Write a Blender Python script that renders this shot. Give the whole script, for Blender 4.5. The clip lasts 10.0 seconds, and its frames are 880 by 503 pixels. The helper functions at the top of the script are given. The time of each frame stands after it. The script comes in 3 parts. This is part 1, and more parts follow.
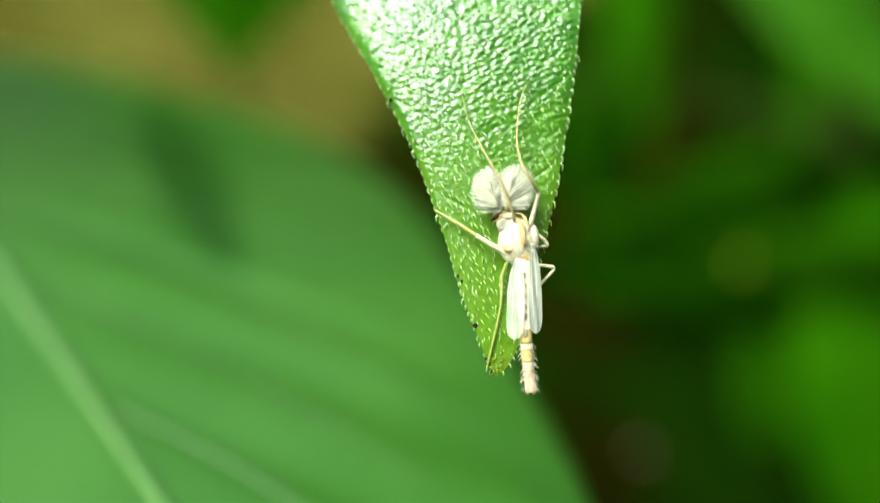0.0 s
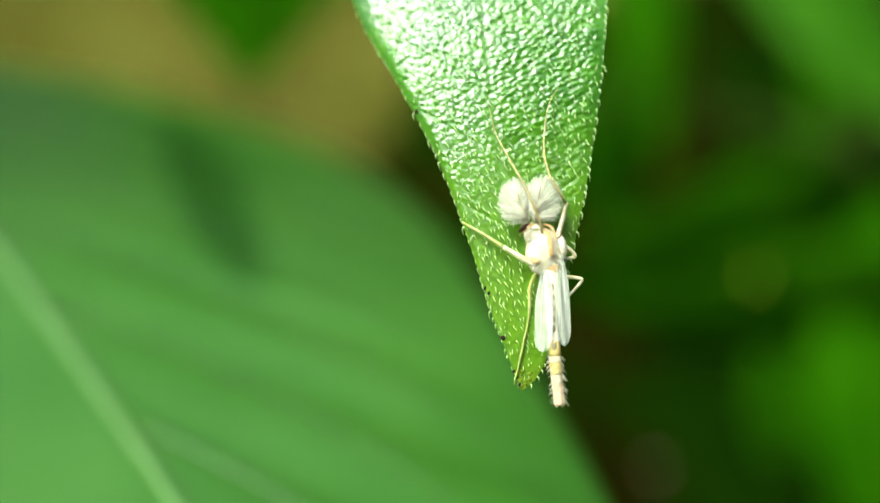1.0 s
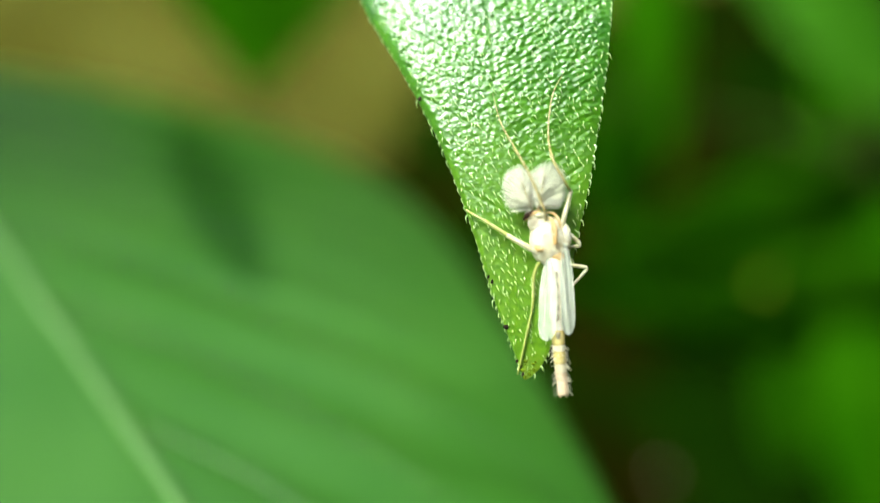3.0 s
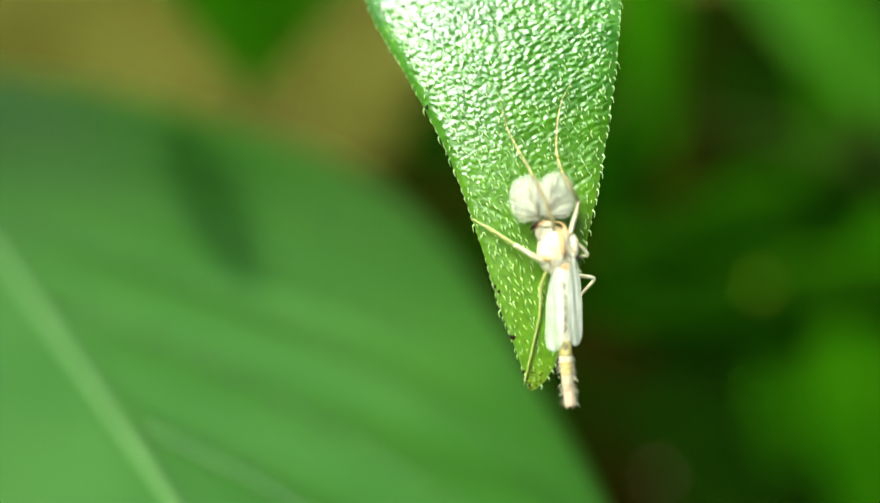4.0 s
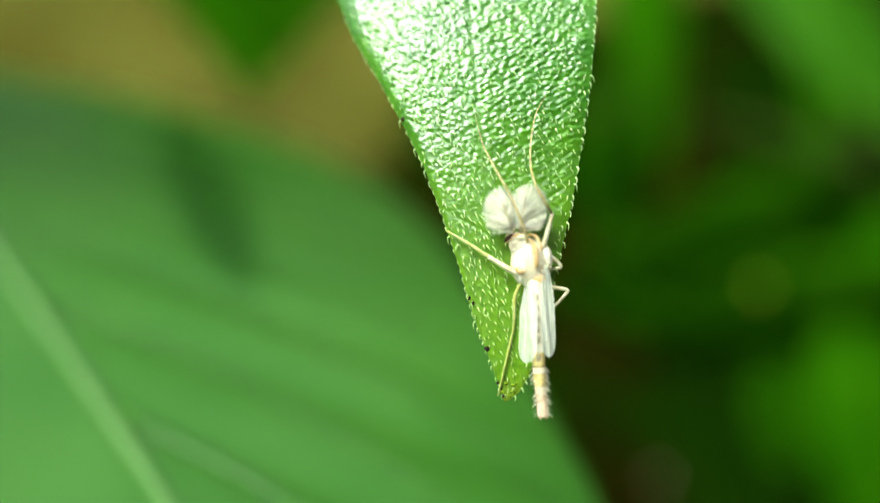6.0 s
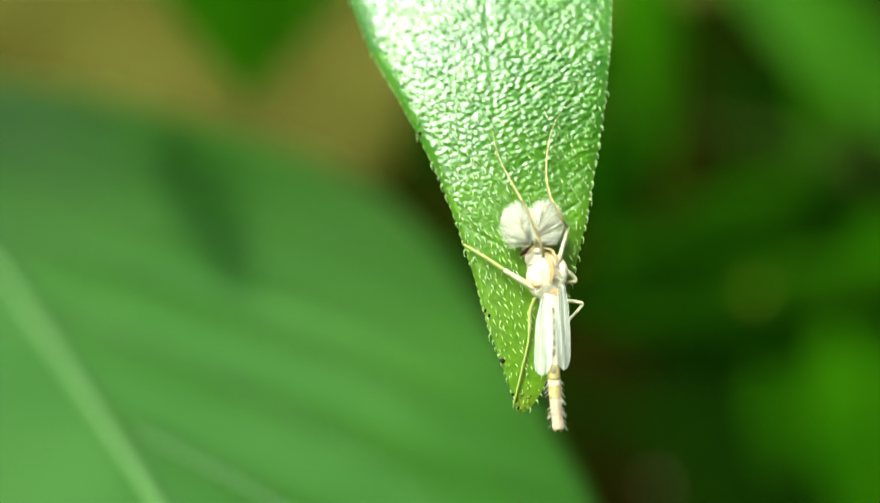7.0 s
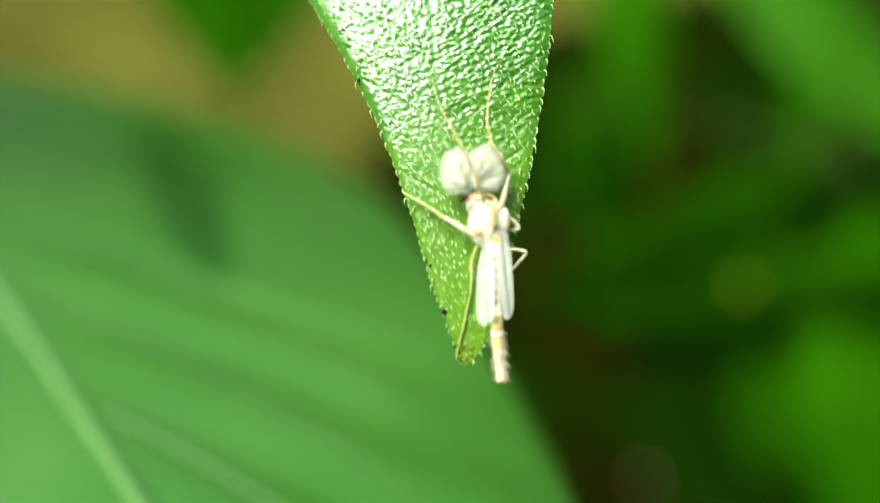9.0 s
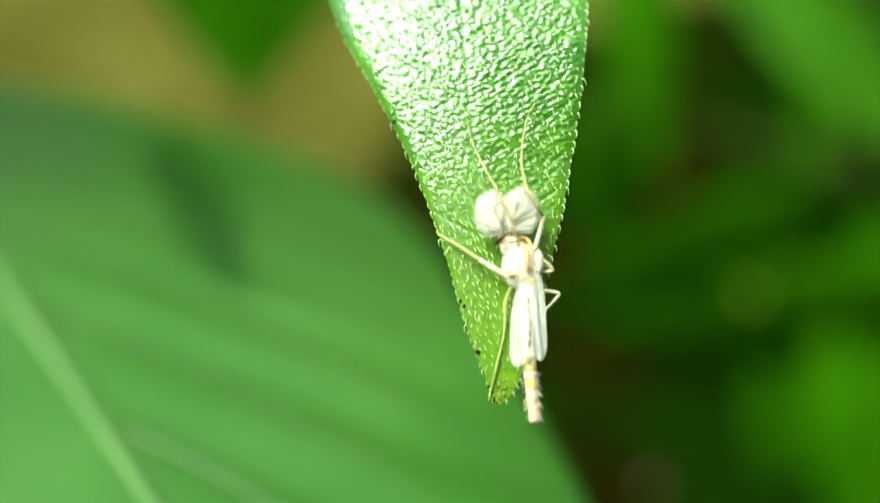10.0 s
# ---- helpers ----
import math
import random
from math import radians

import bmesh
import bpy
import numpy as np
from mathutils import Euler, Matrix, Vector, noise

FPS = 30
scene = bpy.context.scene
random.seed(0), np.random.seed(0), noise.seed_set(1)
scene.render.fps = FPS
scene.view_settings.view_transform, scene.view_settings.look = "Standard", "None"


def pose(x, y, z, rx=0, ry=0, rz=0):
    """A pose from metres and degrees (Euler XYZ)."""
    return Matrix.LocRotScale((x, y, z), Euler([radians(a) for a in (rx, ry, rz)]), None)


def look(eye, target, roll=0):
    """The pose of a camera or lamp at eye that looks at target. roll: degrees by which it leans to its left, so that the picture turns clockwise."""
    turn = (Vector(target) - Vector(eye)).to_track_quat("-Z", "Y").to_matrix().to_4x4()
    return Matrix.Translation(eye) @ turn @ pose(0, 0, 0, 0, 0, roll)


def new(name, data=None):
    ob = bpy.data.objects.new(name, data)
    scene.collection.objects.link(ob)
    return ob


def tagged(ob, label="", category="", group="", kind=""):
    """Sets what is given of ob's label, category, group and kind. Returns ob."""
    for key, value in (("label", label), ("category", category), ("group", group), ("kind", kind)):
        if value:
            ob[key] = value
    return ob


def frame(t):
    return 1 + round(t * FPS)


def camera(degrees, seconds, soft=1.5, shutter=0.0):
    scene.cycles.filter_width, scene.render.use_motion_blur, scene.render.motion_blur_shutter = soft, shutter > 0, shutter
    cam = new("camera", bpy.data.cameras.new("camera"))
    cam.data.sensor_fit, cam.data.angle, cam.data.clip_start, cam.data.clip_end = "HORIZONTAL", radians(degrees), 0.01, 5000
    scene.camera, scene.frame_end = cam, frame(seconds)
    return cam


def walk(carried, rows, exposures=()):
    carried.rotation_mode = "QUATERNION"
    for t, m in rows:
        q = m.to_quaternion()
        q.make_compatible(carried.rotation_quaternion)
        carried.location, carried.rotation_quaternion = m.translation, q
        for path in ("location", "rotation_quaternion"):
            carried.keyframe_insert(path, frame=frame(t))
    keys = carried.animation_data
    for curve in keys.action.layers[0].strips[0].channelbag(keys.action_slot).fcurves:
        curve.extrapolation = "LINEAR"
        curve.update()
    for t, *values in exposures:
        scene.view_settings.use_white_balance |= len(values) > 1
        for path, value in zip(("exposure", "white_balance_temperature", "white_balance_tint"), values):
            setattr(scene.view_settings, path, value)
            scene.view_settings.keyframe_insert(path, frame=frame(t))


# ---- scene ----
# ---- camera ----
EYE, TILT, LENS = 0.30, -35.0, 52.7
VIEW = pose(0, 0, EYE, TILT)          # right, ahead, up of the first look
MM = 0.001
U = 0.0168 * MM                       # sixtieth of a millimetre, for the small things
CAM = [
    (0.0, 0.00, 0.00, 0.00, 0.00),
    (0.5, -0.61, 0.25, 0.36, 0.80),
    (1.0, -0.76, 0.25, 0.69, 0.83),
    (1.5, -0.86, 0.40, 1.01, 0.90),
    (2.0, -0.86, 0.40, 1.27, 1.16),
    (2.5, -0.56, 0.15, 1.27, 1.19),
    (4.0, -0.40, -0.40, 0.94, 1.52),
    (4.5, -0.30, -0.45, 0.98, 1.63),
    (5.0, -0.20, -0.40, 0.76, 1.27),
    (5.5, -0.15, -0.45, 0.98, 1.41),
    (7.0, -0.05, -0.45, 0.80, 1.92),
    (7.5, 0.25, -0.61, 0.54, 1.56),
    (8.0, 0.56, -0.96, 0.22, 1.45),
    (8.5, 0.91, -1.11, 0.04, 1.70),
    (9.0, 0.96, -1.16, 0.29, 1.77),
    (9.5, 0.66, -1.11, 0.47, 2.17),
    (10.0, 0.20, -0.76, 0.65, 2.24),
]
SWAY = [
    (0.0, -0.000, -0.000, -0.000, -0.00),
    (0.2, 0.036, -0.007, 0.254, -0.02),
    (0.3, 0.285, -0.011, 0.143, -0.03),
    (0.5, -0.006, -0.018, -0.175, -0.06),
    (0.7, 0.007, -0.076, -0.393, -0.14),
    (0.8, -0.270, -0.105, -0.055, -0.18),
    (1.0, -0.260, -0.164, 0.287, -0.26),
    (1.2, 0.020, -0.225, -0.228, -0.25),
    (1.3, -0.284, -0.256, -0.541, -0.24),
    (1.5, -0.157, -0.317, 0.577, -0.23),
    (1.7, 0.338, -0.254, 0.510, -0.29),
    (1.8, 0.071, -0.222, 0.202, -0.32),
    (2.0, 0.321, -0.158, 0.245, -0.38),
    (2.2, 0.719, -0.202, 0.671, -0.20),
    (2.3, 0.586, -0.224, 0.406, -0.10),
    (2.5, 0.112, -0.267, 0.207, 0.09),
    (2.6, -0.074, -0.351, 0.263, 0.03),
    (2.7, -0.056, -0.435, 0.693, -0.03),
    (3.8, -0.374, -0.392, -0.675, 0.11),
    (3.9, -0.022, -0.502, -0.377, 0.21),
    (4.0, 0.234, -0.611, 0.000, 0.32),
    (4.2, -0.082, -0.458, -0.766, 0.23),
    (4.3, -0.271, -0.382, -0.797, 0.19),
    (4.5, 0.247, -0.229, -0.411, 0.10),
    (4.7, 0.101, -0.391, -0.214, 0.28),
    (4.8, 0.078, -0.471, 0.057, 0.37),
    (5.0, 0.016, -0.633, -0.049, 0.54),
    (5.2, -0.032, -0.641, 0.024, 0.49),
    (5.3, -0.007, -0.645, -0.170, 0.46),
    (5.5, 0.036, -0.653, -0.430, 0.41),
    (5.7, -0.267, -0.466, -0.273, 0.39),
    (6.8, -0.237, -0.223, -0.751, 0.63),
    (6.9, 0.077, -0.156, -0.739, 0.69),
    (7.0, 0.359, -0.089, -0.600, 0.74),
    (7.2, 0.208, -0.282, -0.471, 0.78),
    (7.3, 0.102, -0.378, -0.588, 0.80),
    (7.5, -0.185, -0.571, -0.303, 0.83),
    (7.7, -0.243, -0.589, -0.324, 0.68),
    (7.8, -0.508, -0.598, -0.093, 0.60),
    (8.0, -0.273, -0.616, -0.321, 0.45),
    (8.2, -0.249, -0.591, -0.598, 0.36),
    (8.5, -0.367, -0.552, -0.527, 0.24),
    (8.7, -0.051, -0.715, -0.093, 0.20),
    (9.0, -0.104, -0.958, 0.103, 0.15),
    (9.2, -0.193, -0.860, 0.189, 0.14),
    (9.3, -0.153, -0.811, 0.207, 0.13),
    (9.5, 0.035, -0.712, -0.695, 0.12),
    (9.7, 0.765, -0.654, -0.289, 0.28),
    (10.0, -0.058, -0.566, -0.469, 0.51),
]
# seconds; millimetres right and up; degrees of turn and tilt (CAM). SWAY: millimetres right, away, up; lean.
cam = camera(LENS, 10.0)
cam.data.dof.use_dof = True
cam.data.dof.focus_distance = 0.02635
cam.data.dof.aperture_fstop = 16.5
walk(cam, [(t, VIEW @ pose(x * MM, 0, z * MM, 90 + pitch, 0, yaw)) for t, x, z, yaw, pitch in CAM],
     [(0.0, 1.26), (2.5, 1.24), (4.0, 1.22), (8.0, 1.21), (8.5, 1.17), (9.0, 1.40), (10.0, 1.44)])

# ---- world and sun: bright hazy sky, high soft sun ----
SUN_FROM = Vector((-0.40, -0.21, 0.89)).normalized()
world = bpy.data.worlds.new("sky")
scene.world = world
world.use_nodes = True
sky = world.node_tree.nodes.new("ShaderNodeTexSky")
sky.sky_type, sky.sun_disc = "NISHITA", False
sky.sun_elevation = math.asin(SUN_FROM.z)
sky.sun_rotation = math.atan2(SUN_FROM.x, SUN_FROM.y)
sky.air_density, sky.dust_density, sky.ozone_density = 0.4, 8.0, 0.3
world.node_tree.links.new(sky.outputs[0], world.node_tree.nodes["Background"].inputs[0])
world.node_tree.nodes["Background"].inputs[1].default_value = 0.15
sun = new("sun", bpy.data.lights.new("sun", "SUN"))
sun.data.energy, sun.data.angle, sun.data.color = 2.55, radians(34), (0.77, 0.98, 0.93)
sun.matrix_world = look((0, 0, 3), Vector((0, 0, 3)) - SUN_FROM)


# ---- materials ----
def material(name):
    m = bpy.data.materials.new(name)
    m.use_nodes = True
    return m, m.node_tree, m.node_tree.nodes["Principled BSDF"]


def node(tree, kind, **values):
    n = tree.nodes.new(kind)
    for key, value in values.items():
        n.inputs[key].default_value = value
    return n


def blend(tree, factor, a, b, mode="MIX"):
    n = tree.nodes.new("ShaderNodeMix")
    n.data_type, n.blend_type = "RGBA", mode
    for socket, value in ((n.inputs[0], factor), (n.inputs[6], a), (n.inputs[7], b)):
        if isinstance(value, bpy.types.NodeSocket):
            tree.links.new(value, socket)
        elif isinstance(value, (int, float)):
            socket.default_value = value
        else:
            socket.default_value = (*value, 1)
    return n.outputs[2]


def ramp(tree, source, low, high):
    n = tree.nodes.new("ShaderNodeMapRange")
    n.interpolation_type = "SMOOTHSTEP"
    n.inputs[1].default_value, n.inputs[2].default_value = low, high
    tree.links.new(source, n.inputs[0])
    return n.outputs[0]


def grain(tree, scale, detail=3.0, kind="ShaderNodeTexNoise", stretch=None):
    at = tree.nodes.new("ShaderNodeTexCoord")
    n = tree.nodes.new(kind)
    n.inputs["Scale"].default_value = scale
    if kind == "ShaderNodeTexNoise":
        n.inputs["Detail"].default_value = detail
    if stretch:
        shape = tree.nodes.new("ShaderNodeMapping")
        shape.inputs["Scale"].default_value = stretch
        tree.links.new(at.outputs["Object"], shape.inputs[0])
        tree.links.new(shape.outputs[0], n.inputs["Vector"])
    else:
        tree.links.new(at.outputs["Object"], n.inputs["Vector"])
    return n.outputs[0]


def relief(tree, shader, height, depth, strength=1.0):
    b = node(tree, "ShaderNodeBump", Strength=strength, Distance=depth)
    tree.links.new(height, b.inputs["Height"])
    tree.links.new(b.outputs[0], shader.inputs["Normal"])


def leafy(name, dark, light, through_light, scale, fine, gloss=0.4, sheer=0.25, bump=0.0, specular=0.5):
    """A leaf: two greens mottled at two scales, some light passing through."""
    m, tree, shader = material(name)
    spread = ramp(tree, grain(tree, scale), 0.35, 0.65)
    specks = ramp(tree, grain(tree, fine, 2.0), 0.3, 0.7)
    colour = blend(tree, spread, dark, light)
    colour = blend(tree, 0.22, colour, blend(tree, specks, dark, light))
    tree.links.new(colour, shader.inputs["Base Color"])
    shader.inputs["Roughness"].default_value = gloss
    shader.inputs["Specular IOR Level"].default_value = specular
    if bump:
        relief(tree, shader, grain(tree, fine, 3.0), bump)
    soft = tree.nodes.new("ShaderNodeBsdfTranslucent")
    soft.inputs[0].default_value = (*through_light, 1)
    mix = tree.nodes.new("ShaderNodeMixShader")
    mix.inputs[0].default_value = sheer
    tree.links.new(shader.outputs[0], mix.inputs[1])
    tree.links.new(soft.outputs[0], mix.inputs[2])
    tree.links.new(mix.outputs[0], tree.nodes["Material Output"].inputs[0])
    return m


def chitin(name, colour, other, scale, gloss=0.45, glow=0.3, alpha=1.0):
    """Pale insect skin or hair, slightly see-through."""
    m, tree, shader = material(name)
    tree.links.new(blend(tree, ramp(tree, grain(tree, scale), 0.3, 0.7), colour, other), shader.inputs["Base Color"])
    shader.inputs["Roughness"].default_value = gloss
    shader.inputs["Subsurface Weight"].default_value = glow
    shader.inputs["Subsurface Radius"].default_value = (1, 0.8, 0.5)
    shader.inputs["Subsurface Scale"].default_value = 0.0001
    shader.inputs["Alpha"].default_value = alpha
    return m


HAIRY = leafy("hairy_leaf_green", (0.028, 0.192, 0.0005), (0.074, 0.292, 0.0012), (0.22, 0.56, 0.002), 700, 26000, 0.33, 0.25, 0.000003, 0.75)
HAIRY.node_tree.nodes["Principled BSDF"].inputs["Coat Weight"].default_value = 1.0
HAIRY.node_tree.nodes["Principled BSDF"].inputs["Coat Roughness"].default_value = 0.40


def yellow_tip(mat, reach):
    """The last bit of the leaf has yellowed and browned unevenly."""
    tree = mat.node_tree
    shader = tree.nodes["Principled BSDF"]
    old = shader.inputs["Base Color"].links[0].from_socket
    at = tree.nodes.new("ShaderNodeTexCoord")
    axis = tree.nodes.new("ShaderNodeSeparateXYZ")
    tree.links.new(at.outputs["Object"], axis.inputs[0])
    wobble = tree.nodes.new("ShaderNodeMath")
    wobble.operation = "MULTIPLY_ADD"
    tree.links.new(grain(tree, 2500), wobble.inputs[0])
    wobble.inputs[1].default_value = reach * 0.9
    tree.links.new(axis.outputs[2], wobble.inputs[2])
    old = blend(tree, ramp(tree, wobble.outputs[0], reach * 14, reach * 4), old, (0.125, 0.300, 0.0002))
    colour = blend(tree, ramp(tree, wobble.outputs[0], reach * 1.7, reach * 0.6), old, (0.15, 0.25, 0.004))
    colour = blend(tree, ramp(tree, wobble.outputs[0], reach * 0.52, reach * 0.25), colour, (0.16, 0.09, 0.015))
    tree.links.new(colour, shader.inputs["Base Color"])


def mottle(mat, scale, amount):
    """Darker flecks at one more scale."""
    tree = mat.node_tree
    shader = tree.nodes["Principled BSDF"]
    old = shader.inputs["Base Color"].links[0].from_socket
    fleck = ramp(tree, grain(tree, scale, 2.0), 0.42, 0.62)
    tree.links.new(blend(tree, fleck, old, blend(tree, amount, old, (0.020, 0.110, 0.0003))), shader.inputs["Base Color"])


yellow_tip(HAIRY, 46 * U)
mottle(HAIRY, 5200, 0.35)
LEAF_HAIR = leafy("leaf_hair", (0.44, 0.64, 0.20), (0.62, 0.78, 0.40), (0.55, 0.8, 0.22), 4000, 9000, 0.2, 0.25)
BROAD = leafy("broad_leaf_green", (0.032, 0.140, 0.011), (0.050, 0.176, 0.018), (0.06, 0.25, 0.015), 60, 400, 0.33, 0.2, 0.00003, 0.85)


def shade_streak(mat, centre, angle, half_long, half_wide, colour):
    """A long dark streak of shade painted into a leaf's colour, soft at its rim."""
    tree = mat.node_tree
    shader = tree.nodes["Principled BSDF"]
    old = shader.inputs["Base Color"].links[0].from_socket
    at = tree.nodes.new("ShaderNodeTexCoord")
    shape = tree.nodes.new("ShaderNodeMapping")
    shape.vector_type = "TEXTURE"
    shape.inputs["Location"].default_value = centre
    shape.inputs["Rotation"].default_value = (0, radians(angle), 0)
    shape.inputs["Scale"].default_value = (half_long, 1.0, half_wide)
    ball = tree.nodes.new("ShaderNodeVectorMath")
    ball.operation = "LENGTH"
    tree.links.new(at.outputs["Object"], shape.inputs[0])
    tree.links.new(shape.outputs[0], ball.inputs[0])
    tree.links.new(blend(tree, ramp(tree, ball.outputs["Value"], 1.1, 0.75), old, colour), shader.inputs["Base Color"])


# Shade lying along the broad leaf, put into its colour.
shade_streak(BROAD, (0.0485, 0.0, 0.0192), 16.8, 0.0225, 0.0033, (0.011, 0.074, 0.0003))

VEIN = leafy("vein_pale_green", (0.070, 0.185, 0.038), (0.095, 0.215, 0.058), (0.1, 0.3, 0.05), 120, 900, 0.45, 0.1)
SHRUB = leafy("shrub_leaf_green", (0.016, 0.116, 0.0006), (0.040, 0.184, 0.0020), (0.07, 0.31, 0.003), 40, 300, 0.75, 0.3, 0.0003, 0.0)
YOUNG = leafy("young_leaf_green", (0.017, 0.098, 0.0012), (0.034, 0.142, 0.004), (0.05, 0.22, 0.005), 40, 300, 0.50, 0.3, 0.0003, 0.1)
# Two darker copies of the shrub green, with the shade put in the colour.
HALF_SHADE_LEAF = leafy("half_shaded_leaf_green", (0.014, 0.102, 0.0005), (0.032, 0.158, 0.0016), (0.06, 0.27, 0.0025), 40, 300, 0.75, 0.3, 0.0003, 0.0)
SHADE_LEAF = leafy("shaded_leaf_green", (0.007, 0.055, 0.0003), (0.016, 0.085, 0.0008), (0.03, 0.14, 0.0015), 40, 300, 0.75, 0.3, 0.0003, 0.0)
STEM = leafy("stem_green_brown", (0.030, 0.055, 0.008), (0.050, 0.080, 0.016), (0.06, 0.08, 0.015), 60, 400, 0.7, 0.05, 0.0, 0.0)
SPECK = chitin("speck_black", (0.012, 0.008, 0.005), (0.03, 0.02, 0.012), 3000, 0.6, 0.0)
SPECK.node_tree.nodes["Principled BSDF"].inputs["Specular IOR Level"].default_value = 0.08
CREAM = chitin("cream_skin", (0.62, 0.56, 0.35), (0.77, 0.74, 0.55), 2600, 0.45)
relief(CREAM.node_tree, CREAM.node_tree.nodes["Principled BSDF"], grain(CREAM.node_tree, 9000.0, 4.0), 0.00002)
PALE = chitin("pale_skin", (0.72, 0.68, 0.50), (0.82, 0.79, 0.66), 3200, 0.3)
ORANGE = chitin("orange_tan_skin", (0.46, 0.29, 0.09), (0.60, 0.44, 0.21), 3500)
YELLOW = chitin("yellow_skin", (0.50, 0.41, 0.12), (0.60, 0.51, 0.21), 3000)
PINKISH = chitin("pale_pink_skin", (0.56, 0.42, 0.25), (0.69, 0.55, 0.38), 3000)
GREY = chitin("grey_brown_skin", (0.24, 0.21, 0.12), (0.33, 0.30, 0.20), 4000)
EYE_DARK = chitin("eye_dark_brown", (0.016, 0.007, 0.003), (0.035, 0.016, 0.008), 9000, 0.5, 0.0)
EYE_DARK.node_tree.nodes["Principled BSDF"].inputs["Specular IOR Level"].default_value = 0.1
LEG = chitin("leg_straw", (0.48, 0.45, 0.24), (0.60, 0.58, 0.40), 5000)
LEG_TAN = chitin("leg_tan", (0.31, 0.36, 0.08), (0.43, 0.47, 0.17), 5000)
LEG_GREEN = chitin("leg_yellow_green", (0.21, 0.28, 0.04), (0.30, 0.36, 0.09), 5000)
FORELEG = chitin("foreleg_tan", (0.36, 0.29, 0.10), (0.46, 0.39, 0.17), 5000)
ANTENNA = chitin("antenna_olive", (0.26, 0.22, 0.08), (0.36, 0.31, 0.14), 5000)
PLUME = leafy("plume_cream", (0.86, 0.88, 0.72), (0.93, 0.94, 0.82), (0.95, 0.96, 0.86), 4000, 9000, 0.5, 0.5)
PLUME_WEB = leafy("plume_web", (0.84, 0.85, 0.66), (0.92, 0.92, 0.78), (0.95, 0.95, 0.80), 4000, 9000, 0.5, 0.3)
PLUME_WEB.node_tree.nodes["Principled BSDF"].inputs["Alpha"].default_value = 0.28
TAIL_HAIR = leafy("tail_hair", (0.70, 0.62, 0.46), (0.80, 0.74, 0.58), (0.9, 0.85, 0.7), 4000, 9000, 0.5, 0.3)
WING = chitin("wing_milky", (0.66, 0.74, 0.56), (0.80, 0.85, 0.74), 2200, 0.25, 0.0, 0.36)
WING_VEIN = chitin("wing_vein", (0.68, 0.70, 0.50), (0.76, 0.78, 0.62), 4000, 0.35, 0.1)
BUD = chitin("bud_yellow", (0.095, 0.165, 0.006), (0.13, 0.20, 0.012), 900, 0.7, 0.0)
BUD.node_tree.nodes["Principled BSDF"].inputs["Specular IOR Level"].default_value = 0.05
PEBBLE = chitin("pebble_grey", (0.26, 0.18, 0.11), (0.36, 0.26, 0.17), 400, 0.7, 0.0)


def soil_material():
    m, tree, shader = material("dry_soil")
    big = ramp(tree, grain(tree, 9.0), 0.35, 0.65)
    small = grain(tree, 160.0, 5.0)
    colour = blend(tree, big, (0.047, 0.052, 0.007), (0.072, 0.080, 0.014))
    colour = blend(tree, ramp(tree, small, 0.45, 0.7), colour, (0.036, 0.022, 0.004))
    tree.links.new(colour, shader.inputs["Base Color"])
    shader.inputs["Roughness"].default_value = 0.95
    shader.inputs["Specular IOR Level"].default_value = 0.0
    relief(tree, shader, small, 0.004)
    return m


SOIL = soil_material()


# ---- mesh helpers ----
def part(name, mesh, mat, parent=None, label="", smooth=True):
    """Links a bmesh or mesh as one object."""
    if isinstance(mesh, bmesh.types.BMesh):
        data = bpy.data.meshes.new(name)
        mesh.normal_update()
        mesh.to_mesh(data)
        mesh.free()
    else:
        data = mesh
    data.materials.append(mat)
    if smooth:
        data.polygons.foreach_set("use_smooth", [True] * len(data.polygons))
    ob = new(name, data)
    ob.parent = parent
    if label:
        tagged(ob, label)
    return ob


def glide(points, n):
    """A smooth line through a few points."""
    p = [Vector(q) for q in points]
    if len(p) == 2:
        return [p[0].lerp(p[1], i / (n - 1)) for i in range(n)]
    ext = [2 * p[0] - p[1], *p, 2 * p[-1] - p[-2]]
    out = []
    for i in range(n):
        s = min(i / (n - 1) * (len(p) - 1), len(p) - 1.000001)
        k, f = int(s), s - int(s)
        a, b, c, d = ext[k:k + 4]
        out.append(0.5 * (2 * b + (c - a) * f + (2 * a - 5 * b + 4 * c - d) * f * f + (3 * b - a - 3 * c + d) * f ** 3))
    return out


def tube(bm, points, radii, sides=8, n=None, flat=1.0):
    """A closed tapered tube along a smooth line; radii are spread evenly over it."""
    n = n or max(2, 4 * (len(points) - 1))
    line = glide(points, n)
    r = [float(v) for v in np.interp(np.linspace(0, len(radii) - 1, n), range(len(radii)), radii)]
    rings, side = [], None
    for i, c in enumerate(line):
        way = (line[min(i + 1, n - 1)] - line[max(i - 1, 0)]).normalized()
        if side is None:
            side = way.cross(Vector((0, 1, 0)))
            if side.length < 0.1:
                side = way.cross(Vector((1, 0, 0)))
        side = (side - way * side.dot(way)).normalized()
        up = way.cross(side)
        rings.append([bm.verts.new(c + r[i] * (math.cos(a) * side + flat * math.sin(a) * up))
                      for a in (2 * math.pi * k / sides for k in range(sides))])
    for a, b in zip(rings, rings[1:]):
        for k in range(sides):
            bm.faces.new((a[k], a[(k + 1) % sides], b[(k + 1) % sides], b[k]))
    bm.faces.new(rings[0][::-1])
    bm.faces.new(rings[-1])
    return bm


